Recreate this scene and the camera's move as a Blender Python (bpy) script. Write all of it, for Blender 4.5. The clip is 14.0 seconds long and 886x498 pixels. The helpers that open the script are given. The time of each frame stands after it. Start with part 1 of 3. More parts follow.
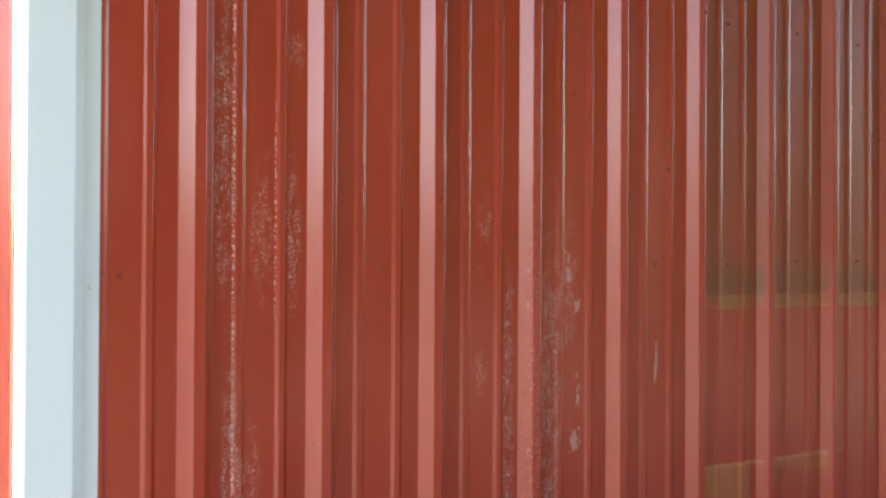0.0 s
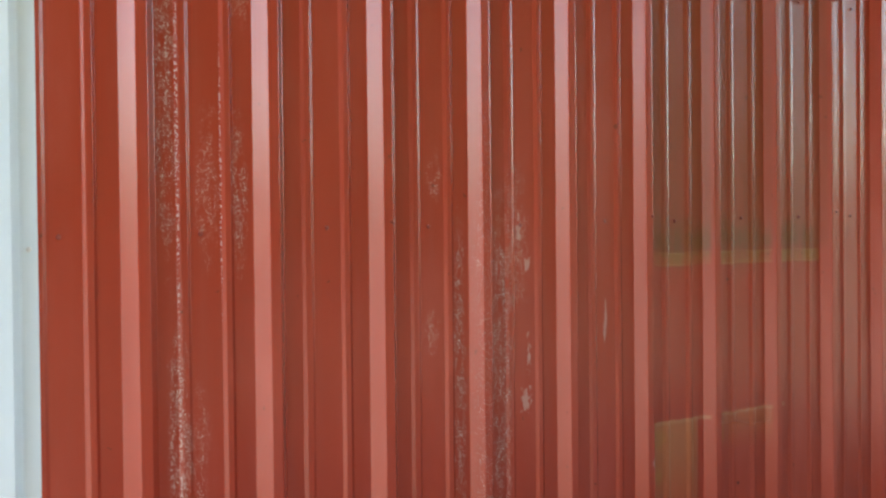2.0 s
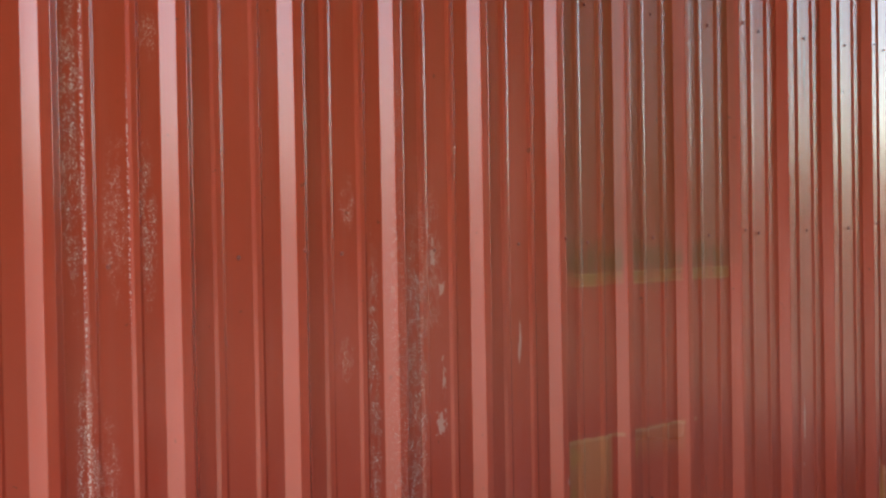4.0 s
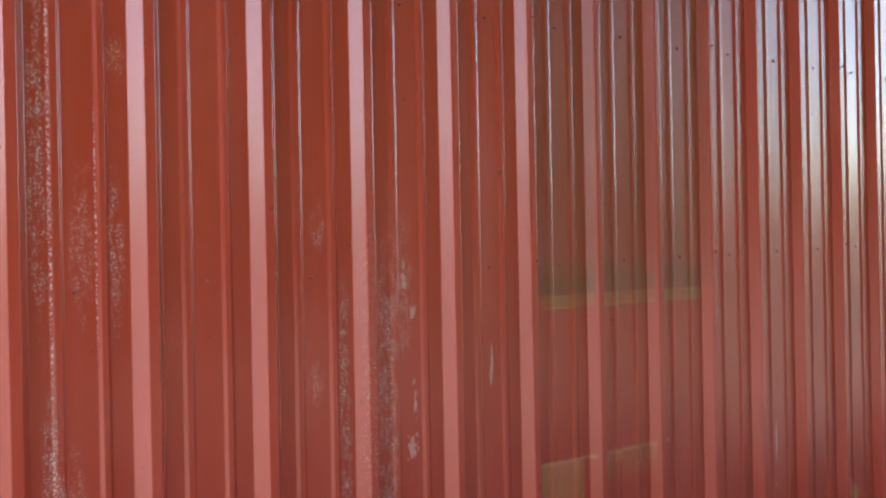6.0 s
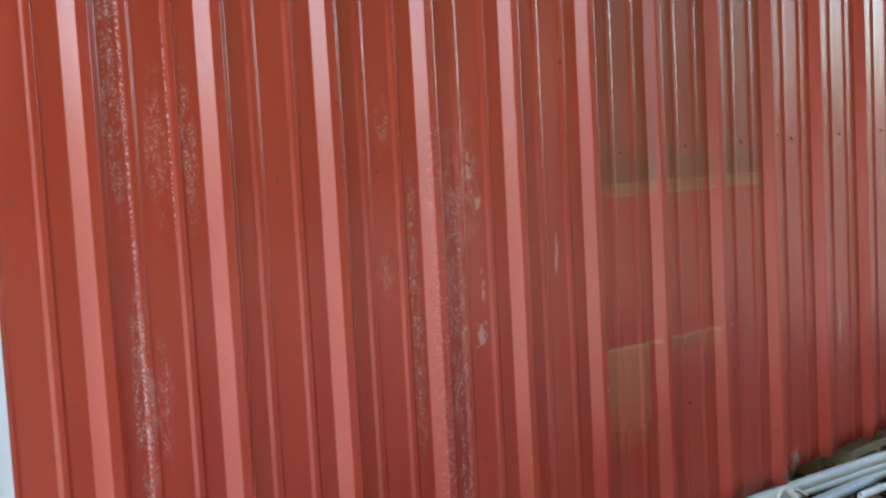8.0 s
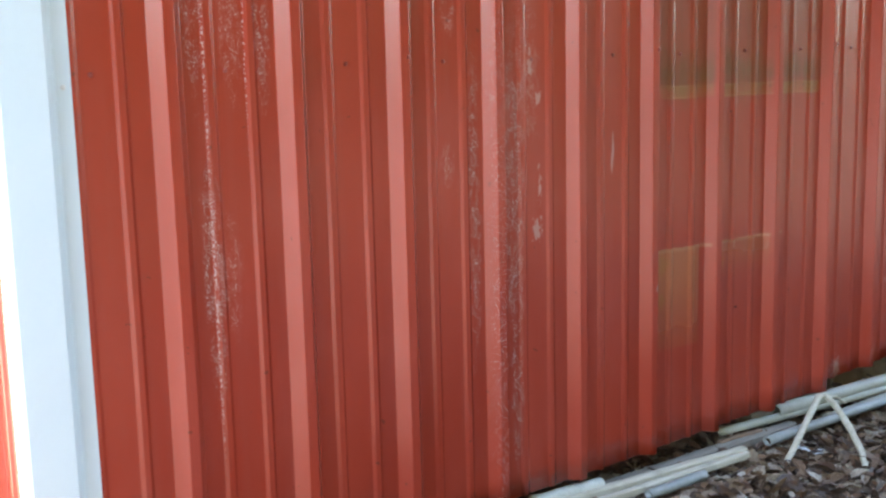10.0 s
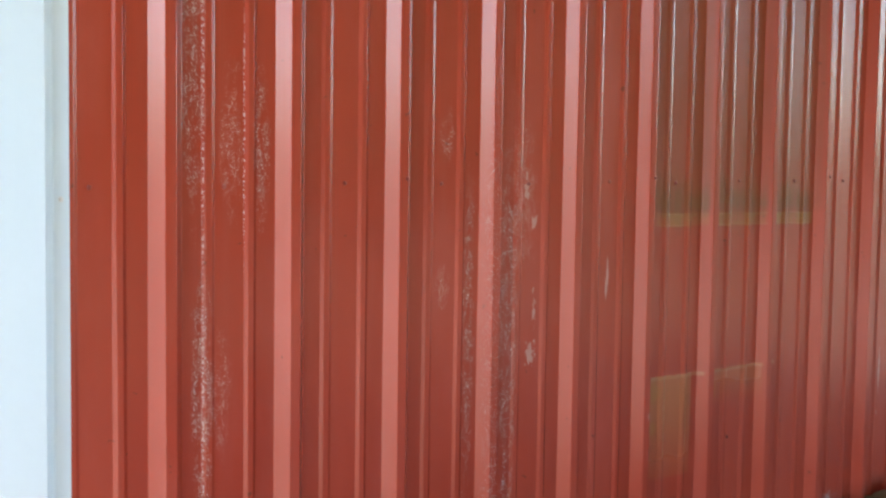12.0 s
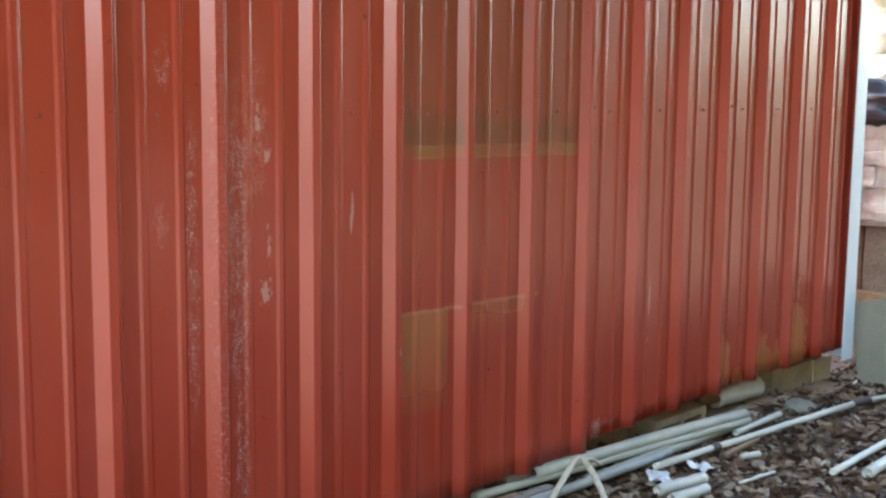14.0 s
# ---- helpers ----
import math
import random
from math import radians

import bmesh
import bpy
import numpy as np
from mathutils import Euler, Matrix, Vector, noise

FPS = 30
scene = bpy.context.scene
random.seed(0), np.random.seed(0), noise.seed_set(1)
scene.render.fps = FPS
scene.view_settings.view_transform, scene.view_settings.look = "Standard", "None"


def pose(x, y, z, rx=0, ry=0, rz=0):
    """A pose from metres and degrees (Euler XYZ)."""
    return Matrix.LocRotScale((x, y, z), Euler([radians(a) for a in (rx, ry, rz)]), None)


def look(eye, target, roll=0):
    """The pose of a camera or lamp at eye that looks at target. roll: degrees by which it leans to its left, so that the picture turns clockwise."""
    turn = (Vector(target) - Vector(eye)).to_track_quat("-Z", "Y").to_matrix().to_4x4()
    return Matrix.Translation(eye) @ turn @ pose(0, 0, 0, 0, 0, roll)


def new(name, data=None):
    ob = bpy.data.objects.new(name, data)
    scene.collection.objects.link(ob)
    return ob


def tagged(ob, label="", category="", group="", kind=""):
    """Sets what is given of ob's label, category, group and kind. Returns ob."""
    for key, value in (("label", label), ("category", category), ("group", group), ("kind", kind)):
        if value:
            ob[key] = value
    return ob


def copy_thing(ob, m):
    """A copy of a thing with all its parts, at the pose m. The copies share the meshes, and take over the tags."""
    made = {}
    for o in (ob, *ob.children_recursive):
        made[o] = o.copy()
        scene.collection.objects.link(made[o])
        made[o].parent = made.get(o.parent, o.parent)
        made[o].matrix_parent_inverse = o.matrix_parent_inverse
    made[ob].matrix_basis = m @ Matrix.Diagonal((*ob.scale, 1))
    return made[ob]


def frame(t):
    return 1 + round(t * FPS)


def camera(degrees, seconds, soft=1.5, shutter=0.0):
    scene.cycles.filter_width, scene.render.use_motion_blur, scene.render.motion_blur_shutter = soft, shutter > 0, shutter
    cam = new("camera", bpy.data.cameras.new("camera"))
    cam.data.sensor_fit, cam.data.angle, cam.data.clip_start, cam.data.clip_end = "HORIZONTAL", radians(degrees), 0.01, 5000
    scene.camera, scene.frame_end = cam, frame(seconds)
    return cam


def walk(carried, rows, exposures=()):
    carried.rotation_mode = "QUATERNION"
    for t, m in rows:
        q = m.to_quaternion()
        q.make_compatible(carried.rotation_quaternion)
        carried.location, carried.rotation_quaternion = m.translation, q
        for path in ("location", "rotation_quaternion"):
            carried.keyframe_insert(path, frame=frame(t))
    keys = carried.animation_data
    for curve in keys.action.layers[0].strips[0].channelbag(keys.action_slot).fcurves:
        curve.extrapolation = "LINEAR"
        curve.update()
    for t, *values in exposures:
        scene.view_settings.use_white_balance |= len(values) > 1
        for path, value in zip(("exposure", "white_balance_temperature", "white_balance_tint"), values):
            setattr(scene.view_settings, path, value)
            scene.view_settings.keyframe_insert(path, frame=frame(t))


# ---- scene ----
# camera and its path
cam = camera(43.8, 14.0, soft=2.4)
PATH = [
    (0, (-0.708, -2.275, 1.368), (0.398, -0.609, 1.385), 0.3),
    (0.5, (-0.746, -2.254, 1.369), (0.532, -0.716, 1.416), 0.8),
    (1, (-0.746, -2.25, 1.332), (0.55, -0.727, 1.385), 0.1),
    (1.5, (-0.727, -2.243, 1.33), (0.502, -0.665, 1.321), -0.1),
    (2, (-0.718, -2.21, 1.332), (0.49, -0.615, 1.3), -0.6),
    (2.5, (-0.726, -2.207, 1.338), (0.464, -0.6, 1.288), -0.4),
    (3, (-0.713, -2.249, 1.358), (0.518, -0.673, 1.311), -0.6),
    (5.5, (-0.689, -2.24, 1.415), (0.652, -0.757, 1.405), -1.1),
    (6, (-0.683, -2.251, 1.408), (0.658, -0.767, 1.409), -1.1),
    (6.5, (-0.652, -2.291, 1.389), (0.693, -0.811, 1.382), -0.9),
    (7, (-0.581, -2.336, 1.339), (0.723, -0.82, 1.287), -2.0),
    (7.5, (-0.644, -2.275, 1.354), (0.609, -0.72, 1.256), -2.4),
    (8, (-0.738, -2.249, 1.371), (0.526, -0.708, 1.205), -3.1),
    (8.2, (-0.749, -2.25, 1.335), (0.508, -0.715, 1.083), -4.2),
    (10.3, (-0.845, -2.242, 1.315), (0.348, -0.666, 1.009), -0.6),
    (10.5, (-0.851, -2.217, 1.326), (0.341, -0.637, 1.041), 0.1),
    (11, (-0.855, -2.196, 1.333), (0.333, -0.602, 1.114), 0.4),
    (11.5, (-0.849, -2.199, 1.342), (0.35, -0.608, 1.173), 1.2),
    (12, (-0.833, -2.213, 1.354), (0.406, -0.648, 1.229), 0.8),
    (12.5, (-0.831, -2.212, 1.341), (0.429, -0.664, 1.224), 0.7),
    (13, (-0.78, -2.254, 1.361), (0.512, -0.737, 1.189), 0.3),
    (13.5, (-0.655, -2.283, 1.338), (0.703, -0.833, 1.107), -0.7),
    (14, (-0.501, -2.379, 1.359), (0.909, -0.981, 1.114), 0.6),
]
EXPOSURES = [(t, stops, kelvin, tint) for t, stops, kelvin, tint in (
    (0.0, 3.95, 7600, 9), (3.0, 3.97, 7900, 9), (5.5, 3.96, 7100, 12), (7.0, 4.0, 6900, 13), (8.0, 4.1, 6900, 13), (10.5, 4.2, 7100, 11), (11.5, 4.2, 7200, 11), (12.5, 4.14, 7400, 10), (14.0, 4.12, 7600, 10))]
walk(cam, [(t, look(eye, target, roll)) for t, eye, target, roll in PATH], EXPOSURES)

# world and sun: clear daylight; the sun stands behind the shed, so the front wall is in open shade
world = bpy.data.worlds.new("sky")
scene.world = world
world.use_nodes = True
wn = world.node_tree.nodes
sky = wn.new("ShaderNodeTexSky")
sky.sky_type = "NISHITA"
sky.sun_disc = False
sky.sun_elevation = radians(31)
sky.sun_rotation = radians(-21.3)
sky.air_density, sky.dust_density, sky.ozone_density = 1.0, 1.0, 1.0
wn["Background"].inputs["Strength"].default_value = 0.15
world.node_tree.links.new(sky.outputs[0], wn["Background"].inputs["Color"])
sun = new("sun", bpy.data.lights.new("sun", "SUN"))
sun.data.energy, sun.data.angle, sun.data.color = 3.0, radians(0.6), (1.0, 0.95, 0.88)
sun.matrix_world = look((0, 0, 0), (0.30, -0.77, -0.50))

PITCH, X0 = 0.3048, -0.1820      # rib spacing, left foot of rib 0
LEVEL = 0.018                     # ground level at the foot of the wall


# ---- materials ----
class Nodes:
    """Short ways to wire one material."""

    def __init__(self, name):
        self.mat = bpy.data.materials.new(name)
        self.mat.use_nodes = True
        self.t = self.mat.node_tree
        self.bsdf = self.t.nodes["Principled BSDF"]
        self.place = self.t.nodes.new("ShaderNodeNewGeometry").outputs["Position"]

    def put(self, socket, value):
        if isinstance(value, (int, float, tuple)):
            socket.default_value = value
        else:
            self.t.links.new(value, socket)

    def math(self, op, a, b=0.0, c=0.0):
        n = self.t.nodes.new("ShaderNodeMath")
        n.operation = op
        for i, v in enumerate((a, b, c)):
            self.put(n.inputs[i], v)
        return n.outputs[0]

    def scaled(self, sx, sy, sz, off=0.0):
        n = self.t.nodes.new("ShaderNodeMapping")
        self.put(n.inputs["Vector"], self.place)
        n.inputs["Scale"].default_value = (sx, sy, sz)
        n.inputs["Location"].default_value = (off, off * 0.7, off * 0.3)
        return n.outputs[0]

    def noise(self, vec, scale=1.0, detail=4.0, rough=0.55):
        n = self.t.nodes.new("ShaderNodeTexNoise")
        self.put(n.inputs["Vector"], vec)
        n.inputs["Scale"].default_value, n.inputs["Detail"].default_value, n.inputs["Roughness"].default_value = scale, detail, rough
        return n.outputs[0]

    def span(self, v, a, b, lo=0.0, hi=1.0, smooth=True):
        n = self.t.nodes.new("ShaderNodeMapRange")
        n.interpolation_type = "SMOOTHSTEP" if smooth else "LINEAR"
        for i, x in enumerate((v, a, b, lo, hi)):
            self.put(n.inputs[i], x)
        return n.outputs[0]

    def mix(self, f, a, b):
        n = self.t.nodes.new("ShaderNodeMix")
        n.data_type = "RGBA"
        self.put(n.inputs[0], f)
        for i, v in ((6, a), (7, b)):
            self.put(n.inputs[i], (*v, 1.0) if isinstance(v, tuple) and len(v) == 3 else v)
        return n.outputs[2]

    def bump(self, height, strength=0.3, distance=0.002):
        n = self.t.nodes.new("ShaderNodeBump")
        n.inputs["Strength"].default_value, n.inputs["Distance"].default_value = strength, distance
        self.put(n.inputs["Height"], height)
        self.put(self.bsdf.inputs["Normal"], n.outputs[0])

    def random(self):
        return self.t.nodes.new("ShaderNodeObjectInfo").outputs["Random"]

    def island(self):
        return self.t.nodes.new("ShaderNodeNewGeometry").outputs["Random Per Island"]

    def ramp(self, f, stops):
        n = self.t.nodes.new("ShaderNodeValToRGB")
        e = n.color_ramp.elements
        while len(e) < len(stops):
            e.new(0.5)
        for el, (pos, col) in zip(e, stops):
            el.position, el.color = pos, (*col, 1.0)
        self.put(n.inputs[0], f)
        return n.outputs[0]

    def done(self, colour, rough=0.5, metal=0.0, spec=0.5):
        for key, v in (("Base Color", colour), ("Roughness", rough), ("Metallic", metal), ("Specular IOR Level", spec)):
            self.put(self.bsdf.inputs[key], (*v, 1.0) if isinstance(v, tuple) else v)
        return self.mat


def red_paint():
    """Factory-painted steel siding: glossy red, chalked and scuffed, with old tape marks and rust."""
    m = Nodes("red_painted_steel")
    sep = m.t.nodes.new("ShaderNodeSeparateXYZ")
    m.put(sep.inputs[0], m.place)
    x, y, z = sep.outputs
    warp = m.noise(m.scaled(1, 1, 1), 9.0, 5.0, 0.65)
    streak = m.noise(m.scaled(28, 28, 1.1), 1.0, 3.0)
    broad = m.noise(m.scaled(1, 1, 0.5, 3.0), 2.2, 4.0)

    fine = m.noise(m.scaled(1, 1, 0.6, 6.0), 70.0, 4.0, 0.65)

    def oval(cx, cz, rx, rz, wob=0.9, soft=0.55, ragged=None):
        """1 inside an uneven patch on the wall, 0 outside."""
        dx = m.math("DIVIDE", m.math("SUBTRACT", x, cx), rx)
        dz = m.math("DIVIDE", m.math("SUBTRACT", z, cz), rz)
        d = m.math("SQRT", m.math("ADD", m.math("MULTIPLY", dx, dx), m.math("MULTIPLY", dz, dz)))
        d = m.math("ADD", d, m.math("MULTIPLY", m.math("SUBTRACT", ragged or warp, 0.5), wob * 2))
        return m.span(d, 1.0 - soft, 1.0 + soft * 0.4, 1.0, 0.0)

    def box(x1, x2, z1, z2, sx, sz, wob=0.02):
        """1 inside a rectangle with softened, uneven borders."""
        zz = m.math("ADD", z, m.math("MULTIPLY", m.math("SUBTRACT", warp, 0.5), wob))
        a = m.math("MULTIPLY", m.span(x, x1 - sx, x1 + sx), m.span(x, x2 - sx, x2 + sx, 1.0, 0.0))
        b = m.math("MULTIPLY", m.span(zz, z1 - sz, z1 + sz), m.span(zz, z2 - sz, z2 + sz, 1.0, 0.0))
        return m.math("MULTIPLY", a, b)

    def most(values):
        out = values[0]
        for v in values[1:]:
            out = m.math("MAXIMUM", out, v)
        return out

    colour = m.mix(m.span(broad, 0.3, 0.7), (0.295, 0.0315, 0.0150), (0.335, 0.041, 0.0205))
    colour = m.mix(m.span(streak, 0.45, 0.8, 0.0, 0.35), colour, (0.29, 0.050, 0.031))
    # chalky bloom, strongest low on the wall
    colour = m.mix(m.span(m.noise(m.scaled(3, 3, 0.8, 7.0), 2.0, 5.0), 0.45, 0.75, 0.0, 0.18), colour, (0.40, 0.105, 0.085))

    # speckled chalk patches; the pale dots also paint in glints off blistered paint
    speck = m.noise(m.scaled(1, 1, 0.6), 360.0, 2.0, 0.7)
    broken = m.span(m.noise(m.scaled(1, 1, 0.30, 2.0), 55.0, 4.0, 0.7), 0.40, 0.58)
    flat = m.span(y, -0.024, -0.012)
    heavy = most([oval(0.222, 1.62, 0.026, 0.36), oval(0.248, 0.86, 0.026, 0.30), oval(0.393, 1.42, 0.020, 0.16),
                  oval(1.145, 0.98, 0.035, 0.46), oval(1.150, 0.47, 0.020, 0.28), oval(1.006, 0.95, 0.022, 0.42)])
    bead = m.math("MULTIPLY", most([oval(0.2480, 1.62, 0.0034, 0.62, 0.25), oval(0.2480, 0.80, 0.0034, 0.34, 0.3), oval(0.349, 1.45, 0.0024, 0.30, 0.3)]),
                  m.span(m.noise(m.scaled(1, 1, 0.8, 1.0), 170.0, 2.0, 0.6), 0.50, 0.58))
    sparse = m.math("MULTIPLY", oval(1.075, 0.80, 0.032, 0.95, 0.5), m.span(speck, 0.60, 0.66))
    faint = most([oval(0.318, 1.42, 0.028, 0.17), oval(0.399, 1.84, 0.03, 0.06), oval(0.93, 1.47, 0.03, 0.07), oval(0.917, 1.08, 0.025, 0.06),
                  oval(1.184, 1.30, 0.06, 0.20), oval(0.29, 0.88, 0.03, 0.15)])
    dots = m.math("MULTIPLY", m.math("MULTIPLY", heavy, broken), m.span(speck, 0.54, 0.62))
    dots2 = m.math("MULTIPLY", m.math("MULTIPLY", faint, broken), m.span(speck, 0.55, 0.64, 0.0, 0.6))
    colour = m.mix(m.math("MULTIPLY", m.math("MULTIPLY", heavy, broken), 0.25), colour, (0.24, 0.11, 0.08))
    colour = m.mix(m.math("MULTIPLY", m.math("MULTIPLY", faint, broken), 0.12), colour, (0.34, 0.15, 0.10))
    colour = m.mix(m.math("MULTIPLY", most([dots, dots2, sparse, m.math("MULTIPLY", bead, 0.8)]), 0.62), colour, (0.66, 0.53, 0.47))
    # bare scuffs
    scuff = most([oval(cx, cz, rx, rz, wob, 0.5, fine) for cx, cz, rx, rz, wob in (
        (1.229, 0.880, 0.017, 0.030, 2.2), (1.240, 1.00, 0.006, 0.045, 2.6), (1.237, 1.24, 0.010, 0.022, 2.4), (1.208, 1.33, 0.008, 0.04, 2.0),
        (1.532, 1.085, 0.005, 0.050, 0.8), (1.527, 1.045, 0.004, 0.035, 0.8), (1.699, 0.652, 0.008, 0.014, 0.8), (2.711, 0.20, 0.028, 0.05, 1.5), (3.03, 0.66, 0.006, 0.08, 1.2),
        (3.02, 0.50, 0.007, 0.012, 1.0), (2.95, 1.12, 0.008, 0.06, 1.4))])
    colour = m.mix(m.math("MULTIPLY", scuff, 0.42), colour, (0.50, 0.35, 0.29))
    # brown film where a board once hung, down to the line of its tape
    film = m.math("MULTIPLY", box(1.722, 2.60, 1.262, 3.2, 0.012, 0.03, 0.06), m.span(m.noise(m.scaled(11, 11, 0.9, 4.0), 1.0, 3.0), 0.30, 0.65, 0.55, 1.0))
    film = m.math("MULTIPLY", film, m.span(y, -0.030, -0.012, 0.35, 1.0))
    colour = m.mix(m.math("MULTIPLY", film, 0.46), colour, (0.135, 0.046, 0.022))
    # ochre remains of old tape and the brown run above it
    brown = m.math("MULTIPLY", box(1.73, 2.56, 1.240, 1.335, 0.02, 0.075, 0.16), m.span(m.noise(m.scaled(14, 14, 2.0), 1.0, 3.0), 0.35, 0.62, 0.25, 1.0))
    brown = m.math("MULTIPLY", brown, flat)
    colour = m.mix(m.math("MULTIPLY", brown, 0.75), colour, (0.120, 0.046, 0.012))
    band = m.math("MULTIPLY", box(1.733, 2.556, 1.222, 1.262, 0.006, 0.005, 0.012), flat)
    colour = m.mix(m.math("MULTIPLY", band, m.span(warp, 0.35, 0.65, 0.12, 0.52)), colour, (0.25, 0.105, 0.030))
    edge = m.math("MAXIMUM", box(1.74, 2.55, 1.221, 1.226, 0.004, 0.002, 0.010), box(1.74, 2.55, 1.257, 1.261, 0.004, 0.002, 0.014))
    edge = m.math("MULTIPLY", edge, flat)
    colour = m.mix(m.math("MULTIPLY", edge, m.span(m.noise(m.scaled(9, 9, 1), 1.0), 0.45, 0.65, 0.0, 0.22)), colour, (0.36, 0.18, 0.08))
    patch = m.math("MULTIPLY", box(1.725, 1.925, 0.44, 0.760, 0.008, 0.004, 0.02), m.span(z, 0.40, 0.72, 0.25, 1.0))
    patch = m.math("MAXIMUM", patch, m.math("MULTIPLY", box(2.02, 2.28, 0.60, 0.757, 0.02, 0.004, 0.02), m.span(z, 0.62, 0.76, 0.0, 0.55)))
    patch = m.math("MULTIPLY", patch, flat)
    colour = m.mix(m.math("MULTIPLY", patch, m.span(broad, 0.3, 0.7, 0.45, 0.70)), colour, (0.30, 0.125, 0.038))
    colour = m.mix(m.math("MULTIPLY", m.math("MULTIPLY", flat, box(1.73, 2.36, 0.748, 0.760, 0.01, 0.003, 0.012)), 0.25), colour, (0.42, 0.24, 0.12))
    spot = most([oval(1.745, 0.71, 0.03, 0.035, 0.9), oval(1.75, 0.60, 0.022, 0.03, 0.9), oval(2.03, 0.70, 0.02, 0.06, 0.6)])
    colour = m.mix(m.math("MULTIPLY", spot, 0.45), colour, (0.26, 0.105, 0.02))
    # rust along the foot of the far sheets
    rust = most([oval(3.60, 0.24, 0.05, 0.22), oval(3.92, 0.22, 0.09, 0.16), oval(4.23, 0.30, 0.09, 0.26), oval(4.05, 0.20, 0.04, 0.14), oval(3.72, 0.19, 0.05, 0.10)])
    colour = m.mix(m.math("MULTIPLY", rust, 0.75), colour, (0.36, 0.125, 0.030))
    # brown specks of dirt
    dirt = m.span(m.noise(m.scaled(1, 1, 1, 11.0), 34.0, 2.0), 0.735, 0.76)
    colour = m.mix(m.math("MULTIPLY", dirt, 0.5), colour, (0.06, 0.025, 0.015))

    # two punched holes with grey runs below them, and old fixing holes
    hole = most([oval(cx, cz, r, r * 1.15, 0.5, 0.4, fine) for cx, cz, r in ((3.017, 2.122, 0.011), (3.061, 2.100, 0.008), (3.331, 1.916, 0.006), (2.118, 0.527, 0.005), (2.402, 0.547, 0.005))])
    run = most([oval(3.022, 2.02, 0.012, 0.10, 1.2, 0.8, fine), oval(3.055, 1.98, 0.010, 0.13, 1.2, 0.8, fine)])
    colour = m.mix(m.math("MULTIPLY", run, 0.35), colour, (0.16, 0.13, 0.11))
    colour = m.mix(hole, colour, (0.012, 0.008, 0.007))

    matt = most([m.math("MULTIPLY", brown, 0.2), m.math("MULTIPLY", patch, 0.6), rust])
    rough = m.math("ADD", m.span(broad, 0.25, 0.75, 0.205, 0.262), m.math("MULTIPLY", matt, 0.22))
    lift = m.math("MULTIPLY", most([dots, m.math("MULTIPLY", dots2, 0.5), sparse, bead]), 0.4)
    m.bump(m.math("ADD", lift, m.math("MULTIPLY", edge, 0.12)), 0.9, 0.0022)
    return m.done(colour, rough, 0.0, 0.5)


def plain(name, a, b, scale=6.0, rough=(0.4, 0.6), metal=0.0, bump=0.2, fine=90.0, dist=0.001, stain=None, per_object=0.0, mottle=0.35):
    """A surface of two mingled tones with fine relief and, where given, stains."""
    m = Nodes(name)
    n1, n2 = m.noise(m.scaled(1, 1, 1), scale, 5.0, 0.6), m.noise(m.scaled(1, 1, 1, 5.0), fine, 3.0, 0.6)
    colour = m.mix(m.span(n1, 0.3, 0.7), a, b)
    colour = m.mix(m.span(n2, 0.4, 0.75, 0.0, mottle), colour, tuple(c * 0.7 for c in a))
    if stain:
        colour = m.mix(m.span(m.noise(m.scaled(1, 1, 1, 9.0), scale * 0.6, 6.0, 0.7), 0.5, 0.72, 0.0, 0.7), colour, stain)
    if per_object:
        colour = m.mix(m.math("MULTIPLY", m.random(), per_object), colour, tuple(c * 0.45 for c in b))
    m.bump(m.math("ADD", n1, m.math("MULTIPLY", n2, 0.5)), bump, dist)
    return m.done(colour, m.span(n1, 0.3, 0.7, *rough), metal)


def leaf_mat():
    m = Nodes("dry_leaves")
    c = m.ramp(m.island(), [(0.0, (0.034, 0.017, 0.009)), (0.35, (0.098, 0.050, 0.024)), (0.6, (0.175, 0.095, 0.048)), (0.82, (0.24, 0.165, 0.105)), (1.0, (0.38, 0.305, 0.225))])
    n = m.noise(m.scaled(1, 1, 1), 120.0, 4.0)
    c = m.mix(m.span(n, 0.35, 0.7, 0.0, 0.5), c, (0.05, 0.025, 0.015))
    m.bump(n, 0.4, 0.001)
    return m.done(c, 0.55, 0.0, 0.4)


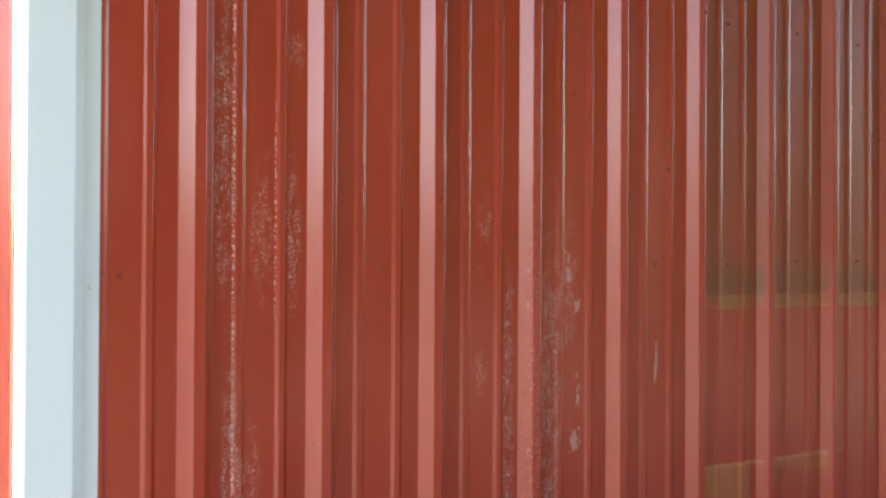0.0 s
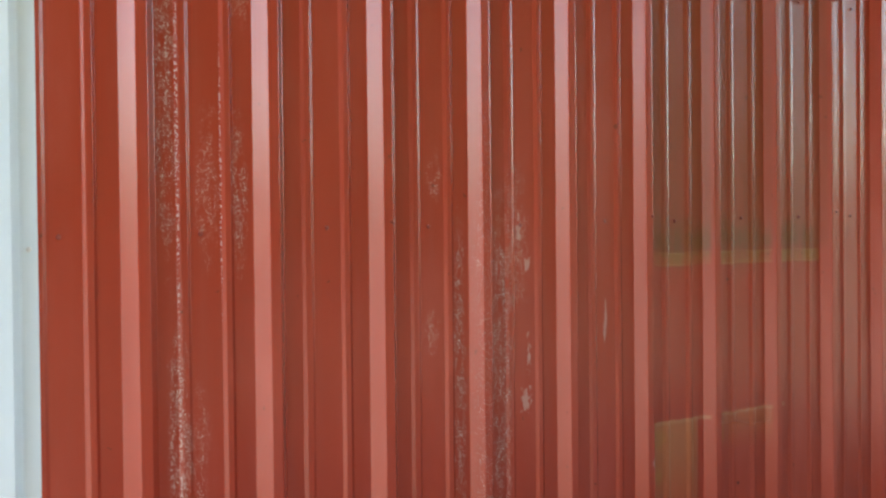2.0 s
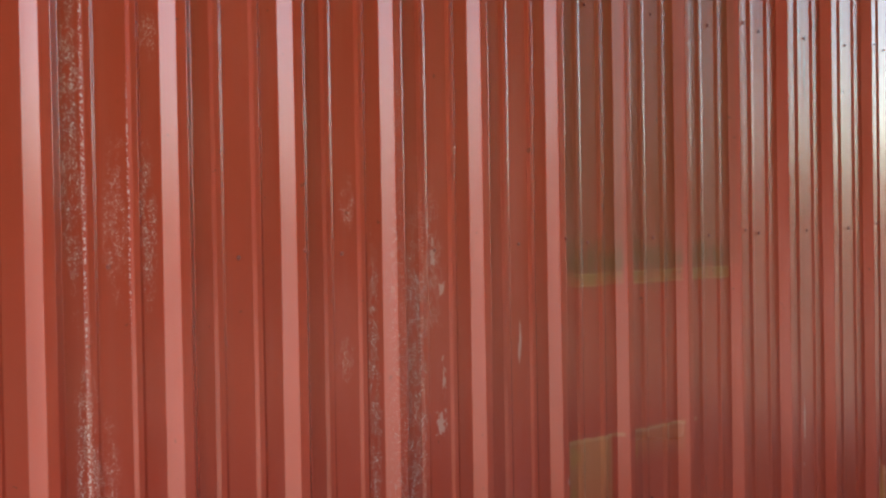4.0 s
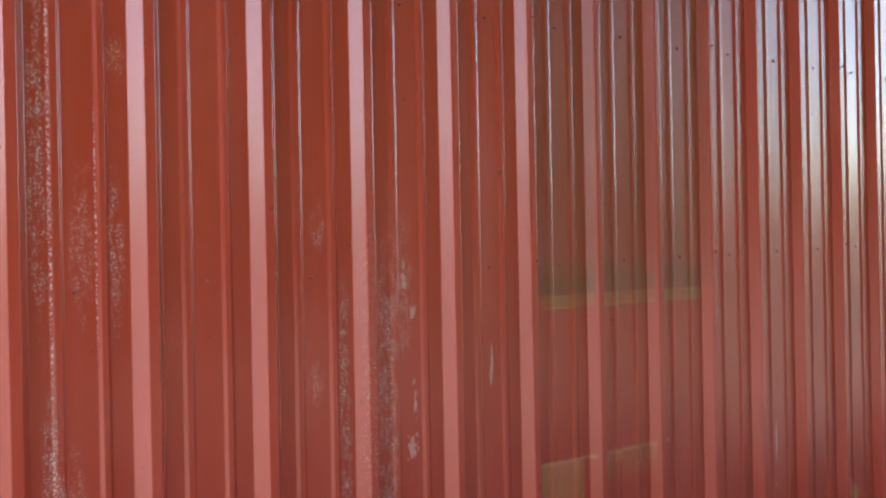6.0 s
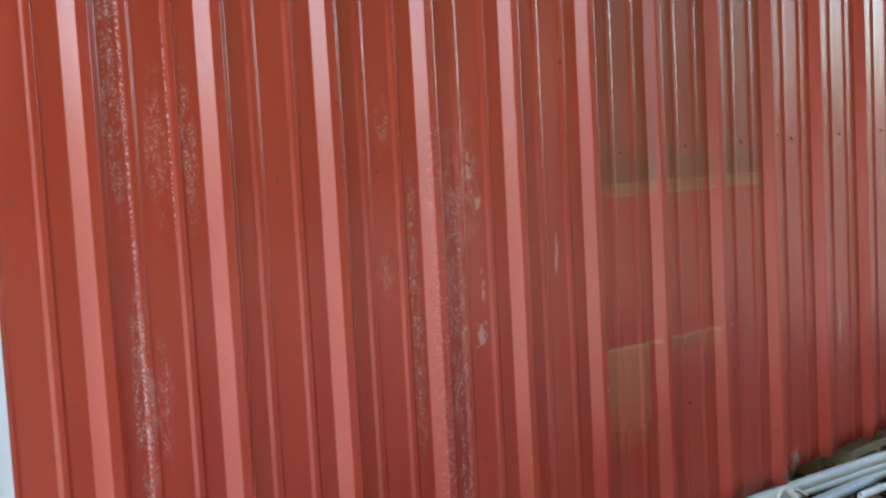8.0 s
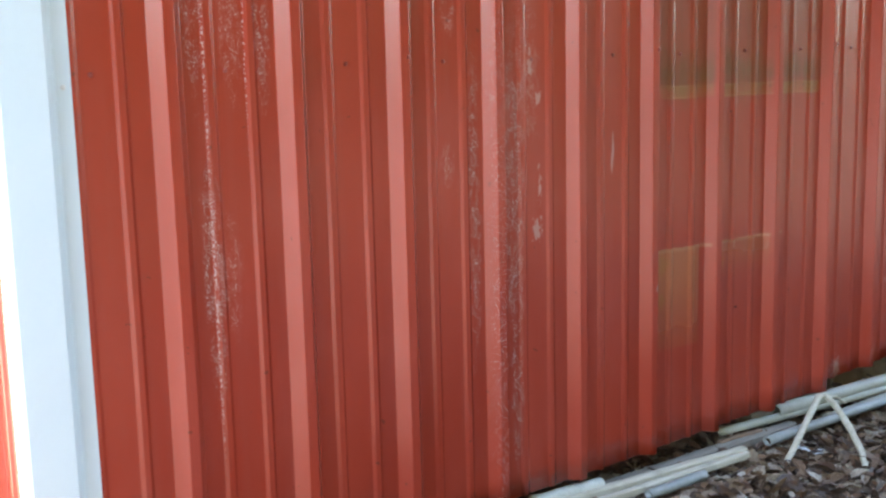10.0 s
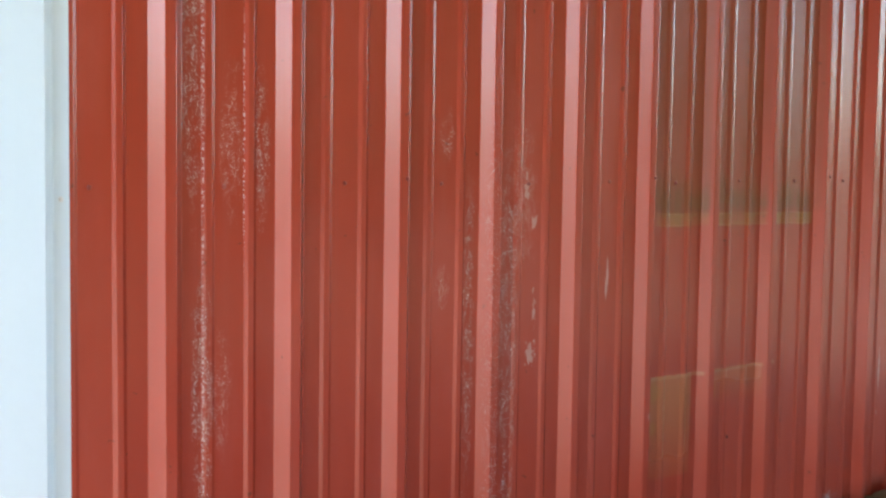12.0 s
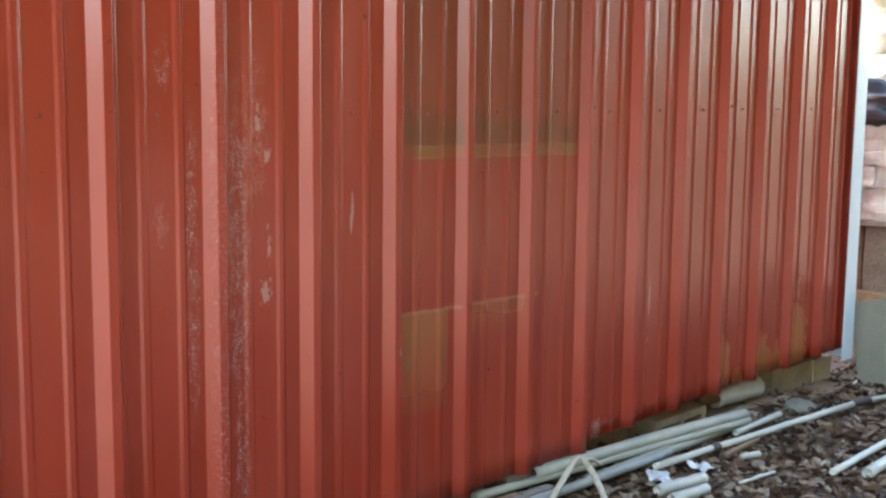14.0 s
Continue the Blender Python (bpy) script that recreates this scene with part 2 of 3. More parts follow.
def yard_mat():
    """Leaf-strewn soil before the shed; unseen ground is made pale beside the gable, dark towards the trees, to steer
    bounced light.
    """
    m = Nodes("yard_soil")
    sep = m.t.nodes.new("ShaderNodeSeparateXYZ")
    m.put(sep.inputs[0], m.place)
    x, y = sep.outputs[0], sep.outputs[1]
    n1, n2 = m.noise(m.scaled(1, 1, 1), 5.0, 5.0, 0.6), m.noise(m.scaled(1, 1, 1, 5.0), 70.0, 3.0, 0.6)
    waver = m.math("MULTIPLY", m.math("SUBTRACT", n1, 0.5), 1.2)
    leafy = m.mix(m.span(n1, 0.3, 0.7), (0.080, 0.050, 0.036), (0.140, 0.093, 0.069))
    # tones of unseen ground, chosen for the light they throw onto the wall
    bounce_dark = m.mix(m.span(n1, 0.3, 0.7), (0.040, 0.036, 0.020), (0.066, 0.056, 0.032))
    bounce_pale = m.mix(m.span(n1, 0.3, 0.7), (0.17, 0.15, 0.132), (0.22, 0.20, 0.178))
    bounce_pale = m.mix(m.span(n2, 0.4, 0.75, 0.0, 0.4), bounce_pale, (0.12, 0.105, 0.09))
    colour = m.mix(m.span(m.math("ADD", y, m.math("ADD", 3.6, waver)), -0.5, 0.5), bounce_dark, leafy)
    colour = m.mix(m.span(m.math("ADD", x, m.math("ADD", 0.9, waver)), -0.4, 0.4), bounce_pale, colour)
    m.bump(m.math("ADD", n1, m.math("MULTIPLY", n2, 0.5)), 0.9, 0.01)
    return m.done(colour, m.span(n1, 0.3, 0.7, 0.85, 0.97))


def wood_mat(name, a, b):
    m = Nodes(name)
    n = m.noise(m.scaled(3, 60, 60), 1.0, 5.0, 0.6)
    k = m.noise(m.scaled(1, 1, 1), 12.0, 4.0)
    c = m.mix(m.span(n, 0.3, 0.7), a, b)
    c = m.mix(m.span(k, 0.5, 0.75, 0.0, 0.5), c, tuple(v * 0.5 for v in a))
    m.bump(n, 0.4, 0.0015)
    return m.done(c, 0.75)


RED = red_paint()
TRIM = plain("white_painted_trim", (0.525, 0.615, 0.64), (0.545, 0.63, 0.655), 2.0, (0.29, 0.32), 0.0, 0.0, 60.0, 0.0006, mottle=0.04)
SCREW = plain("rusted_screw", (0.20, 0.028, 0.016), (0.26, 0.038, 0.021), 40.0, (0.5, 0.7), 0.0)
SCREW_WHITE = plain("white_screw", (0.50, 0.50, 0.48), (0.62, 0.62, 0.6), 40.0, (0.4, 0.6))
RUBBER = plain("washer_rubber", (0.03, 0.025, 0.022), (0.05, 0.04, 0.035), 40.0, (0.6, 0.8))
PVC = plain("weathered_pvc", (0.42, 0.405, 0.335), (0.53, 0.51, 0.43), 7.0, (0.35, 0.55), 0.0, 0.1, 70.0, 0.0006, (0.34, 0.29, 0.22), 0.35)
PVC_GREY = plain("grey_pvc", (0.28, 0.265, 0.205), (0.37, 0.35, 0.275), 6.0, (0.4, 0.6), 0.0, 0.1, 70.0, 0.0006, (0.20, 0.17, 0.13), 0.25)
PVC_BLUE = plain("bluish_pvc", (0.20, 0.20, 0.18), (0.27, 0.27, 0.245), 6.0, (0.4, 0.6), 0.0, 0.1, 70.0, 0.0006, (0.22, 0.2, 0.17))
DARK = plain("dark_bore", (0.02, 0.015, 0.012), (0.035, 0.025, 0.02), 20.0, (0.8, 0.95))
BLOCK = plain("concrete_block", (0.31, 0.215, 0.120), (0.39, 0.285, 0.17), 9.0, (0.85, 0.95), 0.0, 0.7, 130.0, 0.003, (0.16, 0.11, 0.07), 0.3)
SLAB = plain("weathered_concrete_slab", (0.155, 0.145, 0.105), (0.21, 0.195, 0.145), 4.0, (0.8, 0.95), 0.0, 0.5, 120.0, 0.002, (0.17, 0.17, 0.11))
STONE = plain("pale_limestone", (0.60, 0.57, 0.49), (0.76, 0.73, 0.66), 7.0, (0.8, 0.95), 0.0, 0.8, 60.0, 0.006, (0.34, 0.29, 0.22), 0.2)
SOIL = yard_mat()
WOOD_PALE = wood_mat("pale_stripped_wood", (0.36, 0.31, 0.22), (0.48, 0.42, 0.32))
WOOD_BROWN = wood_mat("brown_wood", (0.16, 0.090, 0.050), (0.26, 0.155, 0.09))
WOOD_GREY = wood_mat("grey_weathered_wood", (0.15, 0.125, 0.095), (0.24, 0.20, 0.155))
BLACK = plain("black_plastic_sheet", (0.012, 0.012, 0.014), (0.025, 0.025, 0.028), 6.0, (0.35, 0.55), 0.0, 0.5, 40.0, 0.006)
SCRAP = plain("white_plastic_scrap", (0.48, 0.49, 0.48), (0.58, 0.59, 0.58), 20.0, (0.3, 0.5))
PLASTIC_WHITE = plain("clean_white_plastic", (0.68, 0.67, 0.62), (0.78, 0.77, 0.73), 8.0, (0.35, 0.5), 0.0, 0.1, 60.0, 0.0006, (0.5, 0.44, 0.34))
BARK = plain("tree_bark", (0.07, 0.05, 0.035), (0.12, 0.09, 0.065), 12.0, (0.85, 0.95), 0.0, 0.8, 60.0, 0.01)
INNER = plain("inner_boarding", (0.20, 0.17, 0.13), (0.27, 0.23, 0.18), 4.0, (0.7, 0.9))
ROOFING = plain("galvanised_roofing", (0.36, 0.37, 0.38), (0.44, 0.45, 0.46), 3.0, (0.35, 0.5), 0.6)
LEAF = leaf_mat()


def foliage_mat():
    m = Nodes("tree_leaves")
    return m.done(m.ramp(m.island(), [(0.0, (0.018, 0.028, 0.011)), (0.5, (0.034, 0.048, 0.018)), (1.0, (0.06, 0.07, 0.028))]), 0.6)


FOLIAGE = foliage_mat()


# ---- mesh helpers ----
def mesh_of(name, verts, faces, material, smooth=False):
    me = bpy.data.meshes.new(name)
    me.from_pydata(verts, [], faces)
    me.materials.append(material)
    if smooth:
        me.polygons.foreach_set("use_smooth", [True] * len(me.polygons))
    me.update()
    return me


def from_bm(name, bm, material, smooth=False):
    me = bpy.data.meshes.new(name)
    bmesh.ops.recalc_face_normals(bm, faces=bm.faces)
    bm.to_mesh(me)
    bm.free()
    me.materials.append(material)
    if smooth:
        me.polygons.foreach_set("use_smooth", [True] * len(me.polygons))
    return me


def part(name, me, parent, label=""):
    ob = new(name, me)
    ob.parent = parent
    return tagged(ob, label) if label else ob


def thing(name, label, category, group="", kind="", m=None):
    ob = new(name)
    if m is not None:
        ob.matrix_world = m
    return tagged(ob, label, category, group, kind)


def worn_box(sx, sy, sz, bevel=0.006, wob=0.0, cuts=0, seed=0):
    """A box with rounded, slightly uneven edges, its base at z = 0."""
    bm = bmesh.new()
    bmesh.ops.create_cube(bm, size=1.0)
    bmesh.ops.scale(bm, vec=(sx, sy, sz), verts=bm.verts)
    bmesh.ops.translate(bm, vec=(0, 0, sz / 2), verts=bm.verts)
    bmesh.ops.bevel(bm, geom=bm.edges[:], offset=bevel, segments=2, affect="EDGES", profile=0.6)
    if cuts:
        bmesh.ops.subdivide_edges(bm, edges=[e for e in bm.edges if e.calc_length() > 4 * bevel], cuts=cuts, use_grid_fill=True)
    if wob:
        for v in bm.verts:
            v.co += noise.noise_vector(v.co * 14 + Vector((seed * 3.1, 0, 0))) * wob
    return bm


def tube(points, r, wall=0.0, sides=14, sag=0.0, taper=1.0):
    """A round bar or, with a wall thickness, an open pipe along points."""
    bm = bmesh.new()
    pts = [Vector(q) for q in points]
    rings = []
    for i, q in enumerate(pts):
        a = pts[min(i + 1, len(pts) - 1)] - pts[max(i - 1, 0)]
        side = a.cross(Vector((0, 0, 1)))
        side = side.normalized() if side.length > 1e-6 else Vector((1, 0, 0))
        up = side.cross(a).normalized()
        rr = r * (1 + (taper - 1) * i / max(len(pts) - 1, 1))
        rings.append([bm.verts.new(q + rr * (math.cos(t) * side + math.sin(t) * up)) for t in (k * math.tau / sides for k in range(sides))])
    for a, b in zip(rings, rings[1:]):
        for k in range(sides):
            bm.faces.new((a[k], a[(k + 1) % sides], b[(k + 1) % sides], b[k]))
    if wall:
        inner = []
        for ring, q, nxt in ((rings[0], pts[0], pts[1]), (rings[-1], pts[-1], pts[-2])):
            lip = [bm.verts.new(q + (v.co - q) * (1 - wall / r)) for v in ring]
            deep = [bm.verts.new(v.co + (nxt - q).normalized() * min(0.12, (nxt - q).length * 0.45)) for v in lip]
            for k in range(sides):
                j = (k + 1) % sides
                bm.faces.new((ring[k], ring[j], lip[j], lip[k]))
                bm.faces.new((lip[k], lip[j], deep[j], deep[k]))
            bm.faces.new(deep)
    else:
        bm.faces.new(rings[0])
        bm.faces.new(rings[-1])
    return bm


def between(a, b, n=6, bow=0.0, seed=0, jit=0.0):
    """n + 1 points from a to b, bowed upwards and a little uneven."""
    a, b = Vector(a), Vector(b)
    rnd = random.Random(seed)
    return [a.lerp(b, i / n) + Vector((rnd.uniform(-jit, jit), rnd.uniform(-jit, jit), bow * math.sin(math.pi * i / n) + rnd.uniform(-jit, jit))) for i in range(n + 1)]


# ---- ground: one sheet out to the horizon ----
def ground_height(x, y):
    d = math.hypot(x - 3.0, y + 0.4)
    near = max(0.0, 1.0 - d / 9.0)
    return near * (0.018 * noise.noise((x * 1.7, y * 1.7, 0)) + 0.008 * noise.noise((x * 7, y * 7, 3))) - 0.012 + LEVEL


def build_ground():
    def steps(lo, hi, centre):
        out, d, v = [centre], 0.09, centre
        while v < hi:
            d = d * 1.0 if abs(v - centre) < 2.6 else d * 1.35
            v += d
            out.append(v)
        d, v = 0.09, centre
        while v > lo:
            d = d * 1.0 if abs(v - centre) < 2.6 else d * 1.35
            v -= d
            out.append(v)
        return sorted(out)
    xs, ys = steps(-900, 900, 3.2), steps(-900, 900, -0.4)
    verts = [(x, y, ground_height(x, y)) for y in ys for x in xs]
    w = len(xs)
    faces = [(j * w + i, j * w + i + 1, (j + 1) * w + i + 1, (j + 1) * w + i) for j in range(len(ys) - 1) for i in range(w - 1)]
    tagged(new("ground", mesh_of("ground", verts, faces, SOIL, True)), "dark brown bare soil strewn with dead leaves", "ground", kind="structure")


build_ground()


# ---- the metal building ----
TOP = 2.85
CORNER = 4.69
LEFT = -0.200     # outer face of the other corner
# unseen depth, sized so the shed's shadow covers the stack beyond the corner
DEPTH = 3.4


FEET = ((0.100, 0.110), (0.112, 0.126), (0.128, 0.146), (0.172, 0.206), (0.210, 0.222), (0.222, 0.224))   # lower edge of each sheet, at its two sides


def profile(k, end, x0=X0):
    """Corner points (x, y) of the siding from rib k to x = end; the pan lies at y = 0, ribs stand out to -y."""
    pts = []
    while True:
        x = x0 + k * PITCH
        for dx, dy in ((0.0, 0.0), (0.026, -0.031), (0.051, -0.031), (0.077, 0.0), (0.122, 0.0), (0.131, -0.006), (0.145, -0.006), (0.154, 0.0),
                       (0.226, 0.0), (0.235, -0.006), (0.248, -0.006), (0.257, 0.0)):
            if x + dx > end:
                return pts
            pts.append((x + dx, dy))
        k += 1


def sheet_mesh(x1, x2, k, lift, seed, foot, x0=X0):
    """One corrugated sheet between x1 and x2, bent edges rounded, with the faint waves of thin steel."""
    corners = [q for q in profile(k, x2, x0) if q[0] > x1 + 0.004]
    line = [Vector((x1, 0.0))] + [Vector(q) for q in corners]
    last = line[-1]
    line.append(Vector((x2, last.y)))
    if last.y < -0.02:
        line[-1] = Vector((x2, min(0.0, last.y + (x2 - last.x))))
    out = [line[0]]
    for a, b, c in zip(line, line[1:], line[2:]):
        u, v = (a - b), (c - b)
        for way, d in ((u, 0.0032), (u, 0.0009), (v, 0.0009), (v, 0.0032)):
            if way.length > 2.2 * d:
                out.append(b + way.normalized() * d)
    out.append(line[-1])
    zs = [i / 34 for i in range(35)]
    verts, w = [], len(out)
    for layer in (0, 1):
        for f in (zs if layer == 0 else (0.0, 1.0)):
            for q in out:
                low = foot(q.x)
                z = low + (TOP - low) * f
                wave = 0.0011 * noise.noise((q.x * 5.0, z * 1.3, seed)) + 0.0004 * noise.noise((q.x * 16, z * 5, seed + 5))
                t = (q.x - x1) / (x2 - x1)
                ragged = 0.004 * noise.noise((q.x * 22, seed, 0)) if f == 0 else 0.0
                verts.append((q.x + 0.0006 * noise.noise((z * 2.1, q.x * 3, 9)), q.y + lift * (1 - t) + wave + layer * 0.0016, z + ragged))
    n = len(zs)
    faces = [(j * w + i, j * w + i + 1, (j + 1) * w + i + 1, (j + 1) * w + i) for j in range(n - 1) for i in range(w - 1)]
    back = n * w
    faces += [(back + i + 1, back + i, back + w + i, back + w + i + 1) for i in range(w - 1)]
    faces += [(i + 1, i, back + i, back + i + 1) for i in range(w - 1)]
    return mesh_of("siding_sheet", verts, faces, RED, True)


wall = thing("wall_front", "red painted ribbed steel siding, chalked and scuffed", "wall", kind="structure")
for i in range(6):
    a, b = X0 + 3 * i * PITCH + 0.066, min(X0 + 3 * (i + 1) * PITCH + 0.082, CORNER + 0.05)
    if i == 0:
        a = -0.12
    if b - a > 0.1:
        part("siding_sheet", sheet_mesh(a, b, 3 * i, 0.002, i * 1.7, lambda x: FEET[i][0] + (FEET[i][1] - FEET[i][0]) * (x - a) / (b - a)), wall)


def screw_mesh(mat):
    """A hex-headed screw on its washer, axis along -y, seat at the origin."""
    bm = bmesh.new()
    prof = [(0.0060, 0.0), (0.0060, -0.0010), (0.0046, -0.0016), (0.0036, -0.0016), (0.0036, -0.0044), (0.0028, -0.0050)]
    rings = [[bm.verts.new((r * math.cos(t), y, r * math.sin(t))) for t in (k * math.tau / 6 for k in range(6))] for r, y in prof]
    for a, b in zip(rings, rings[1:]):
        for k in range(6):
            bm.faces.new((a[k], b[k], b[(k + 1) % 6], a[(k + 1) % 6]))
    bm.faces.new(rings[-1])
    return from_bm("screw", bm, mat)


SCREW_ME, SCREW_WHITE_ME = screw_mesh(SCREW), screw_mesh(SCREW_WHITE)
rnd = random.Random(4)


def screw(parent, x, y, z, me=None):
    ob = part("screw", me or SCREW_ME, parent)
    ob.matrix_world = pose(x, y, z, 0, rnd.uniform(0, 60), 0)


def girt(x, base):
    return base + 0.014 * (x - 1.8) + 0.004 * max(0.0, x - 2.4)


for base in (1.357, 2.075, 2.75):
    for k in range(0, 16):
        x = k * PITCH + rnd.uniform(-0.008, 0.008)
        screw(wall, x, -0.001, girt(x, base) + rnd.uniform(-0.004, 0.004))
        if k % 3 == 0 and k:
            screw(wall, X0 + k * PITCH + 0.047, -0.032, girt(x, base) + 0.012)


# closing walls, roof and floor of the shed
def slab_object(name, sx, sy, sz, m, mat, label, category):
    ob = tagged(new(name, from_bm(name, worn_box(sx, sy, sz, 0.004), mat)), label, category, kind="structure")
    ob.matrix_world = m
    return ob


wide, middle = CORNER - LEFT, (CORNER + LEFT) / 2
slab_object("wall_inner", wide - 0.14, 0.05, TOP - 0.40, pose(middle, 0.075, 0.34), INNER, "plain boarding behind the steel siding", "wall")
slab_object("wall_side", 0.06, DEPTH, TOP - 0.22, pose(CORNER + 0.045, 0.055 + DEPTH / 2, 0.20), RED, "plain red end wall of the shed", "wall")
slab_object("wall_back", wide, 0.06, TOP - 0.22, pose(middle, DEPTH + 0.05, 0.20), RED, "plain red back wall of the shed", "wall")
# unseen roof; its deep front eave is added to shade the wall top
slab_object("roof", wide + 0.4, DEPTH + 1.1, 0.05, pose(middle, DEPTH / 2 - 0.25, TOP + 0.13, 3, 0, 0), ROOFING, "plain unseen shed roof, its deep eave added to shade the wall", "roof")

# the sunlit gable end round the corner, its siding turned to face the yard's other side
gable = thing("wall_gable", "sunlit red ribbed steel siding round the corner", "wall", kind="structure")
for i in range(4):
    a, b = -3.05 + i * 0.9144 * 0.82, min(-3.05 + (i + 1) * 0.9144 * 0.82 + 0.016, -0.045)
    ob = part("siding_sheet", sheet_mesh(a, b, 0, 0.001, 21.0 + i, lambda x: 0.095, -3.10), gable)
    ob.matrix_world = pose(LEFT + 0.037, 0, 0, 0, 0, -90)


# ---- white trims ----
def extrusion(name, line, z1, z2, mat, thick=0.0015, rows=12, seed=0, lean=0.0):
    """A folded metal strip: the outline line in plan, drawn from z1 to z2."""
    verts, n = [], len(line)
    for layer in (0, 1):
        for j in range(rows + 1):
            z = z1 + (z2 - z1) * j / rows
            for x, y in line:
                verts.append((x + lean * (z - z1) + 0.0008 * noise.noise((z * 2, x, seed)), y + layer * thick + 0.0006 * noise.noise((x * 9, z * 2, seed)), z))
    faces = []
    for layer in (0, 1):
        o = layer * (rows + 1) * n
        for j in range(rows):
            for i in range(n - 1):
                q = (o + j * n + i, o + j * n + i + 1, o + (j + 1) * n + i + 1, o + (j + 1) * n + i)
                faces.append(q if layer == 0 else q[::-1])
    o = (rows + 1) * n
    faces += [(i + 1, i, o + i, o + i + 1) for i in range(n - 1)]
    return mesh_of(name, verts, faces, mat)


trim = thing("trim_edge", "white painted folded steel trim wrapping the shed corner", "trim", kind="structure")
part("trim_strip", extrusion("trim_strip", [(-0.164, 0.086), (-0.169, 0.084), (-0.170, 0.066), (-0.198, 0.046), (-0.200, 0.044), (-0.200, -0.034), (-0.197, -0.037), (-0.106, -0.037), (-0.104, -0.036), (-0.080, -0.007), (-0.077, -0.006), (-0.046, -0.006), (-0.044, 0.0)],
                            0.07, TOP, TRIM), trim)
for base in (1.345, 2.05):
    screw(trim, -0.064, -0.0075, base - 0.04, SCREW_WHITE_ME)

corner = thing("trim_corner", "white painted steel corner trim", "trim", kind="structure")
part("trim_strip", extrusion("trim_strip", [(4.652, -0.033), (4.660, -0.036), (4.764, -0.036), (4.770, -0.032), (4.770, 0.090), (4.768, 0.098)], 0.17, TOP, TRIM, -0.0015, 12, 3.0), corner)
for base in (1.36, 2.075):
    screw(corner, 4.69, -0.037, girt(4.7, base), SCREW_WHITE_ME)


# ---- under the shed ----
slab_object("floor_underside", wide - 0.3, DEPTH - 0.2, 0.06, pose(middle - 0.05, DEPTH / 2 + 0.12, 0.27), WOOD_GREY, "grey plank floor of the shed seen from below", "floor")


def hollow_block():
    """A two-core concrete block, cores running front to back, base at z = 0."""
    bm = bmesh.new()
    xs = [-0.195, -0.16, -0.0175, 0.0175, 0.16, 0.195]
    zs = [0.0, 0.033, 0.157, 0.19]
    keep = lambda i, j: not (j == 1 and i in (1, 3))
    grid = {}
    for y in (-0.095, 0.095):
        for i, x in enumerate(xs):
            for j, z in enumerate(zs):
                w = noise.noise_vector((x * 20, y * 20, z * 20)) * 0.003
                grid[i, j, y] = bm.verts.new((x + w.x, y + w.y, z + w.z))
    for i in range(5):
        for j in range(3):
            if not keep(i, j):
                for a, b in (((i, j), (i + 1, j)), ((i + 1, j), (i + 1, j + 1)), ((i + 1, j + 1), (i, j + 1)), ((i, j + 1), (i, j))):
                    bm.faces.new((grid[*a, -0.095], grid[*b, -0.095], grid[*b, 0.095], grid[*a, 0.095]))
                continue
            for y in (-0.095, 0.095):
                bm.faces.new([grid[a, b, y] for a, b in ((i, j), (i + 1, j), (i + 1, j + 1), (i, j + 1))])
    for i in range(5):
        for j in (0, 3):
            bm.faces.new((grid[i, j, -0.095], grid[i + 1, j, -0.095], grid[i + 1, j, 0.095], grid[i, j, 0.095]))
    for j in range(3):
        for i in (0, 5):
            bm.faces.new((grid[i, j, -0.095], grid[i, j + 1, -0.095], grid[i, j + 1, 0.095], grid[i, j, 0.095]))
    bmesh.ops.bevel(bm, geom=bm.edges[:], offset=0.004, segments=1, affect="EDGES")
    return from_bm("concrete_block", bm, BLOCK)


HOLLOW = hollow_block()
SOLID = from_bm("concrete_block", worn_box(0.39, 0.19, 0.19, 0.007, 0.004, 3, 2), BLOCK)
for me, x, y, z, turn in ((HOLLOW, 3.38, 0.150, -0.080, 2), (HOLLOW, 2.955, 0.26, -0.075, -3), (SOLID, 4.17, 0.245, -0.035, 1), (SOLID, 4.52, 0.190, -0.045, -2),
                          (HOLLOW, 1.9, 0.30, -0.05, 2), (HOLLOW, 0.6, 0.28, -0.05, 0)):
    ob = tagged(new("concrete_block", me), "tan concrete block half sunk in soil under the shed", "block", "foundation blocks")
    ob.matrix_world = pose(x, y, z + LEVEL, 0, 0, turn)
ob = tagged(new("concrete_block", SOLID), "pale corner block under the white corner trim", "block", "foundation blocks")
ob.matrix_world = pose(4.69, 0.27, -0.045 + LEVEL, 0, 0, 88)


# ---- pipes and sticks along the foot of the wall ----
def pipe(name, label, category, a, b, r, mat, wall=0.004, bow=0.0, seed=0, group="scrap pipes", couplings=()):
    a, b = Vector(a) + Vector((0, 0, LEVEL)), Vector(b) + Vector((0, 0, LEVEL))
    base = thing(name, label, category, group)
    part("tube", from_bm("tube", tube(between(a, b, 8, bow, seed, 0.0015), r, wall, 16), mat, True), base)
    for f in couplings:
        c = a.lerp(b, f)
        d = (b - a).normalized() * 0.022
        part("coupling", from_bm("coupling", tube([c - d, c - d * 0.9, c + d * 0.9, c + d], r * 1.28, 0.002, 16), RUBBER, True), base, "dark coupling ring")
    return base


pipe("plastic_pipe", "thick grey plastic pipe lying along the wall", "pipe", (2.36, 0.005, 0.098), (3.585, -0.115, 0.105), 0.023, PVC_GREY, bow=0.004)
pipe("plastic_pipe", "long slim pale plastic pipe under the wall edge", "pipe", (2.090, 0.030, 0.075), (3.59, -0.135, 0.082), 0.015, PVC_GREY, bow=0.0, seed=1)
